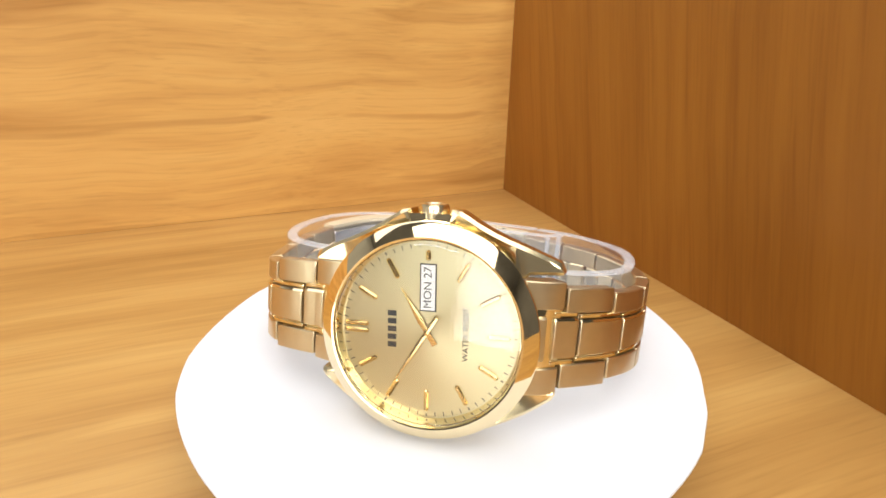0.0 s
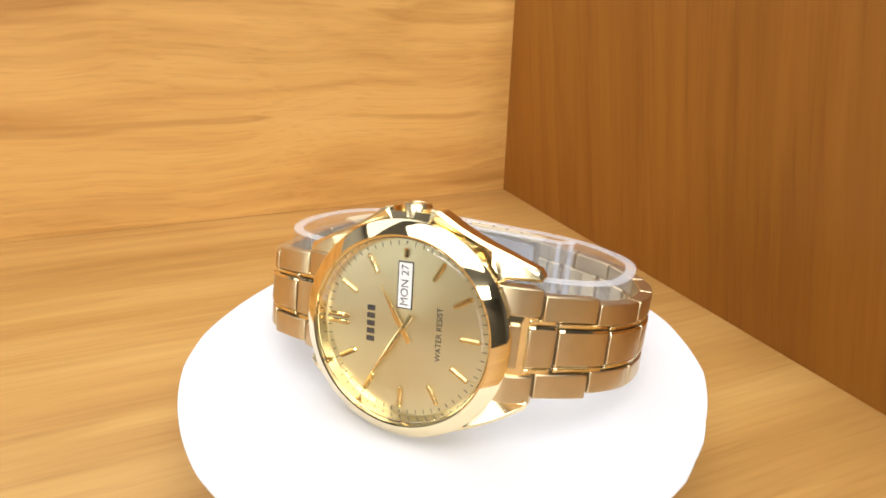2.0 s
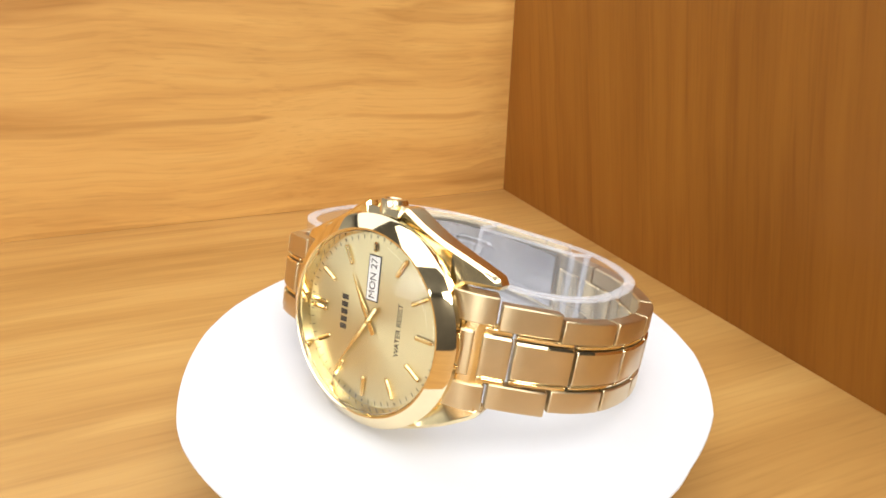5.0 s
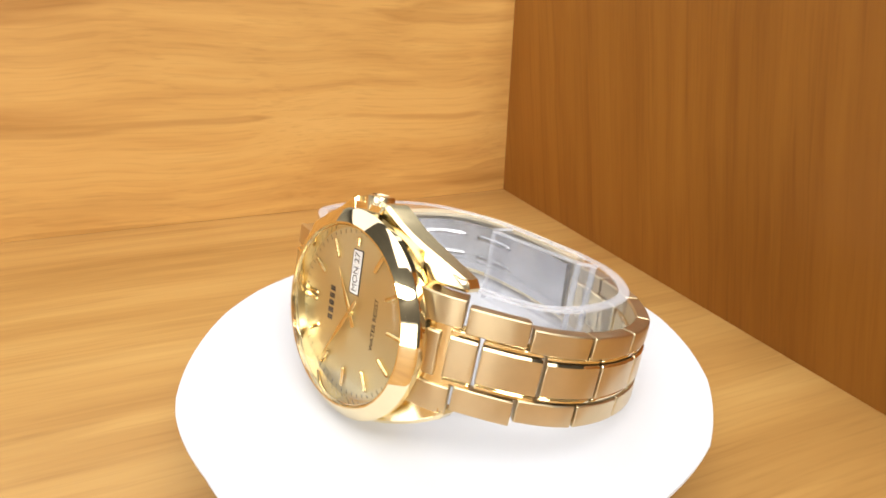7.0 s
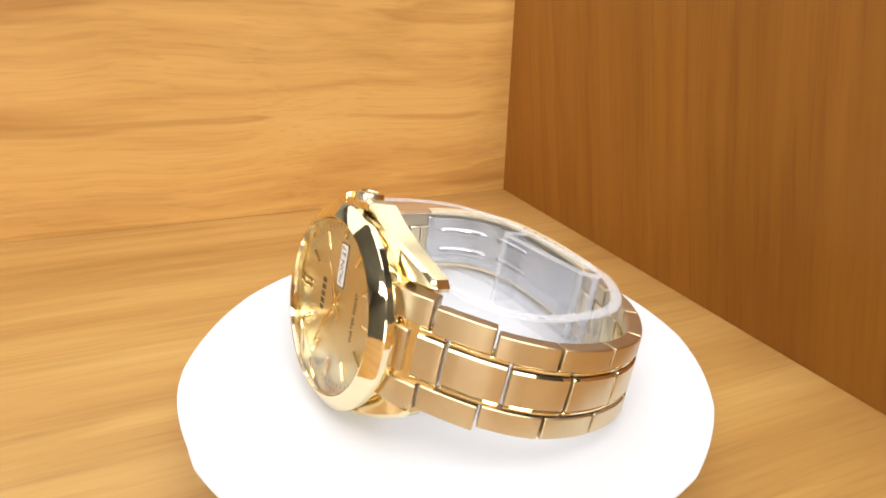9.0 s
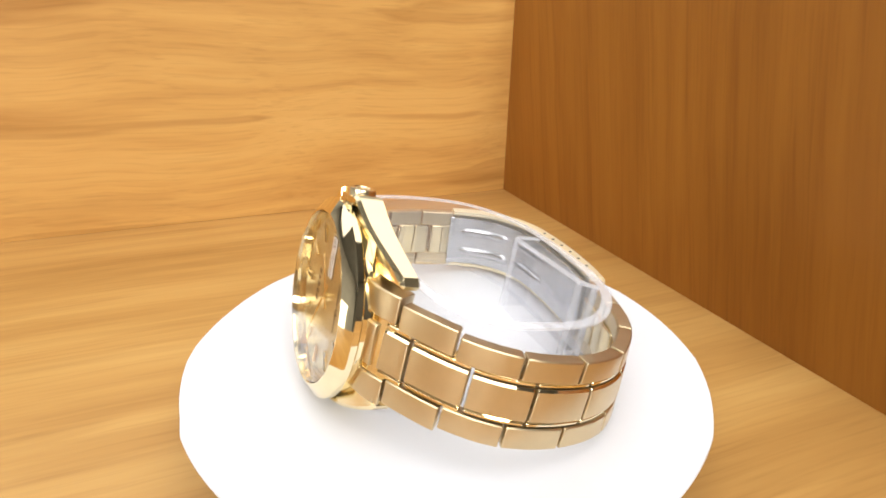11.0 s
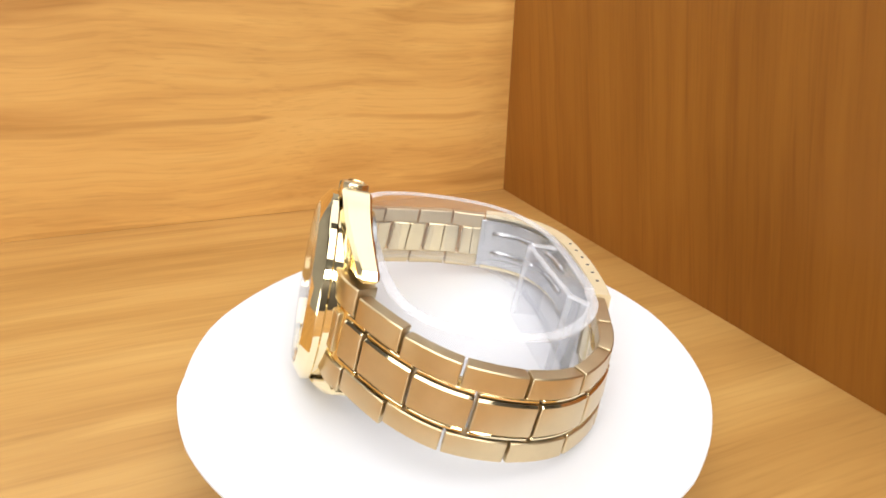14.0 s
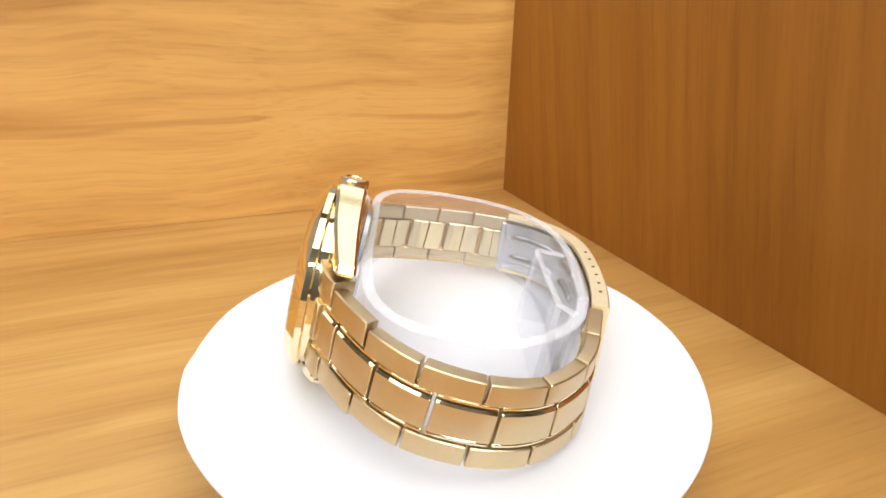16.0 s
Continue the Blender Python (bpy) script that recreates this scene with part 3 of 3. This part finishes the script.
def pressed_rib(s0, s1, zc, half, proud):
    """A long rounded bump pressed into the leaf, with tapered ends."""
    bm = bmesh.new()
    steps, rings = 18, []
    for k in range(steps + 1):
        t = k / steps
        e = min(1.0, min(t, 1 - t) * 8) ** 0.5
        p, d, nrm = at_path(s0 + (s1 - s0) * t)
        sect = [(proud + 0.1, -half), (proud - 0.05, -half)] + [(proud - 0.05 - 0.85 * (0.1 + e) * math.cos(radians(q)), half * math.sin(radians(q))) for q in (-60, -30, 0, 30, 60)] + [(proud - 0.05, half), (proud + 0.1, half)]
        rings.append([bm.verts.new(((p.x + nrm.x * o) * MM, (p.y + nrm.y * o) * MM, (zc + z * (0.35 + 0.65 * e)) * MM)) for o, z in sect])
    n = len(rings[0])
    for a, b in zip(rings, rings[1:]):
        for i in range(n):
            j = (i + 1) % n
            bm.faces.new((a[i], a[j], b[j], b[i]))
    bm.faces.new(rings[0])
    bm.faces.new(rings[-1])
    return bm


def link_long(s0, s1, z0, z1, thick, proud):
    bm = bmesh.new()
    steps, rings = 24, []
    for k in range(steps + 1):
        p, d, nrm = at_path(s0 + (s1 - s0) * k / steps)
        rings.append([bm.verts.new(((p.x + nrm.x * o) * MM, (p.y + nrm.y * o) * MM, z * MM))
                      for o, z in ((proud, z0), (proud, z1), (proud - thick, z1), (proud - thick, z0))])
    for a, b in zip(rings, rings[1:]):
        for i in range(4):
            j = (i + 1) % 4
            bm.faces.new((a[i], a[j], b[j], b[i]))
    bm.faces.new(rings[0])
    bm.faces.new(rings[-1])
    return bm


def clasp_shell(s0, s1, w):
    """A U-shaped cover: outer plate with turned-in edges."""
    bm = bmesh.new()
    steps, rings = 28, []
    for k in range(steps + 1):
        p, d, nrm = at_path(s0 + (s1 - s0) * k / steps)
        sect = [(-2.2, -w + 0.1), (0.9, -w), (1.3, -w + 0.5), (1.3, w - 0.5), (0.9, w), (-2.2, w - 0.1), (-2.2, w - 1.0), (-0.5, w - 1.1), (-0.5, -w + 1.1), (-2.2, -w + 1.0)]
        rings.append([bm.verts.new(((p.x + nrm.x * o) * MM, (p.y + nrm.y * o) * MM, z * MM)) for o, z in sect])
    n = len(rings[0])
    for a, b in zip(rings, rings[1:]):
        for i in range(n):
            j = (i + 1) % n
            bm.faces.new((a[i], a[j], b[j], b[i]))
    bm.faces.new(rings[0])
    bm.faces.new(rings[-1])
    return bm


def watch():
    root = new("wristwatch")
    tagged(root, "gold-tone analogue wristwatch lying on its side, bracelet closed", "watch")
    root.matrix_world = WATCH0
    build_case(root)
    part("bezel", lathe([(15.9 * MM, -1.9 * MM), (16.1 * MM, -2.55 * MM), (16.4 * MM, -2.6 * MM), (18.55 * MM, -1.1 * MM), (18.85 * MM, -0.75 * MM), (18.85 * MM, 0.35 * MM),
                         (18.55 * MM, 0.65 * MM), (17.9 * MM, 0.75 * MM), (17.9 * MM, 2.2 * MM), (15.75 * MM, 2.2 * MM), (15.75 * MM, -0.2 * MM)], 160), GOLD, root, "polished gold bezel", CASE_M)
    part("inner_flange", lathe([(15.74 * MM, 0.0), (15.88 * MM, -1.9 * MM), (15.78 * MM, -1.9 * MM), (15.45 * MM, -0.03 * MM)], 128), GOLD, root, "", CASE_M)
    part("case_back", lathe([(0, 8.4 * MM), (14.5 * MM, 8.4 * MM), (16 * MM, 7.9 * MM), (16.2 * MM, 7.0 * MM), (0, 7.0 * MM)], 96, close=False), STEEL, root, "steel case back", CASE_M)
    build_dial(root)
    hand(8.8, 2.6, 1.15, -0.45, 58, root, "hour_hand")
    hand(12.6, 3.2, 0.9, -0.75, 302, root, "minute_hand")
    part("hand_boss", lathe([(0, -1.0 * MM), (0.45 * MM, -0.95 * MM), (0.6 * MM, -0.6 * MM), (0.6 * MM, 0.0), (0, 0.0)], 24, close=False), HAND_GOLD, root, "", CASE_M)
    cr = part("crystal", lathe([(0, -2.95 * MM), (14.6 * MM, -2.94 * MM), (15.2 * MM, -2.92 * MM), (15.85 * MM, -2.6 * MM), (15.85 * MM, -1.92 * MM), (0, -1.92 * MM)], 128, close=False), CRYSTAL, root, "clear mineral glass", CASE_M)
    cr.visible_shadow = False
    # crown with fluted edge
    bm = lathe([(0, 18.5 * MM), (1.4 * MM, 18.5 * MM), (1.4 * MM, 18.9 * MM), (2.3 * MM, 19.0 * MM), (2.65 * MM, 19.3 * MM), (2.65 * MM, 21.8 * MM), (2.4 * MM, 22.3 * MM), (1.6 * MM, 22.45 * MM), (1.45 * MM, 22.25 * MM), (0, 22.25 * MM)], 48, "Z", close=False)
    for v in bm.verts:
        r = math.hypot(v.co.x, v.co.y)
        if r > 2.5 * MM:
            k = 1 - 0.03 * (round(math.atan2(v.co.y, v.co.x) / (2 * math.pi) * 48) % 2)
            v.co.x *= k
            v.co.y *= k
    bmesh.ops.translate(bm, verts=bm.verts, vec=(0, 3.1 * MM, -0.9 * MM))
    part("crown", bm, CROWN_GOLD, root, "fluted gold crown", CASE_M)
    build_band(root)
    return root


WATCH = watch()


# ---- clear display collar inside the bracelet ----
def strip(points, z0, z1, half):
    """An upright strip along a plan line."""
    bm = bmesh.new()
    rings = []
    n = len(points)
    for i, p in enumerate(points):
        d = (points[min(i + 1, n - 1)] - points[max(i - 1, 0)]).normalized()
        q = Vector((d.y, -d.x))
        rings.append([bm.verts.new(((p.x + q.x * o) * MM, (p.y + q.y * o) * MM, z * MM)) for o, z in ((half, z0), (half, z1), (-half, z1), (-half, z0))])
    for a, b in zip(rings, rings[1:]):
        for i in range(4):
            j = (i + 1) % 4
            bm.faces.new((a[i], a[j], b[j], b[i]))
    bm.faces.new(rings[0])
    bm.faces.new(rings[-1])
    return bm


def collar():
    root = new("display_collar")
    tagged(root, "clear acrylic C-shaped collar holding the bracelet open", "watch stand")
    root.matrix_world = WATCH0
    plan = [(14.5, 50.0), (21.5, 47.2), (28.2, 41.6), (32.9, 34.2), (33.7, 25.0), (31.6, 16.6), (25.4, 11.6), (15.0, 9.8), (0.0, 9.4), (-12.0, 9.4),
            (-24.5, 9.6), (-32.0, 13.4), (-36.0, 21.6), (-37.2, 31.0), (-36.2, 40.0), (-32.8, 47.0), (-26.0, 51.6), (-16.0, 53.8), (-4.0, 53.2), (14.0, 50.4)]
    pts, ln = spline(plan, 1.0)
    low, top = -7.6, 10.5
    for name, z0, z1, half, mat in (("ring", low, top - 0.4, 1.0, ACRYLIC), ("ring_edge", top - 0.4, top, 0.95, ACRYLIC_EDGE), ("ring_foot", low - 0.3, low, 0.95, ACRYLIC)):
        ob = part(name, strip(pts, z0, z1, half), mat, root, "", COLLAR_M)
        ob.visible_shadow = False
    tongue = [Vector(p) for p in ((20.2, 47.2), (17.2, 44.8), (5.0, 45.3), (-7.4, 46.0), (-8.2, 47.0), (-7.6, 52.6))]
    ob = part("tongue", strip(tongue, low, top - 0.8, 0.6), ACRYLIC, root, "", COLLAR_M)
    ob.visible_shadow = False
    # added posts stand in for the bright vertical glints at the folds
    for x, y in ((17.1, 44.9), (19.6, 46.8), (-7.6, 46.2)):
        ob = part("tongue_corner_glint", box(1.1 * MM, 1.1 * MM, (top - 0.9 - low) * MM, 0.2 * MM, 1, (x * MM, y * MM, (low + top - 0.9) / 2 * MM)), CORNER_GLINT, root, "", COLLAR_M)
        ob.visible_shadow = False
    ob = part("tongue_edge", strip(tongue, top - 0.8, top - 0.3, 0.55), ACRYLIC_EDGE, root, "", COLLAR_M)
    ob.visible_shadow = False
    return root


COLLAR = collar()


# ---- what moves ----
def motions():
    for thing, m0 in ((TABLE, Matrix.Translation((0, 0, FLOOR_Z))), (DISC, Matrix.Identity(4)), (WATCH, WATCH0), (COLLAR, WATCH0)):
        walk(thing, [(t, pose(0, 0, 0, 0, 0, a) @ m0) for t, a in TURN])


motions()
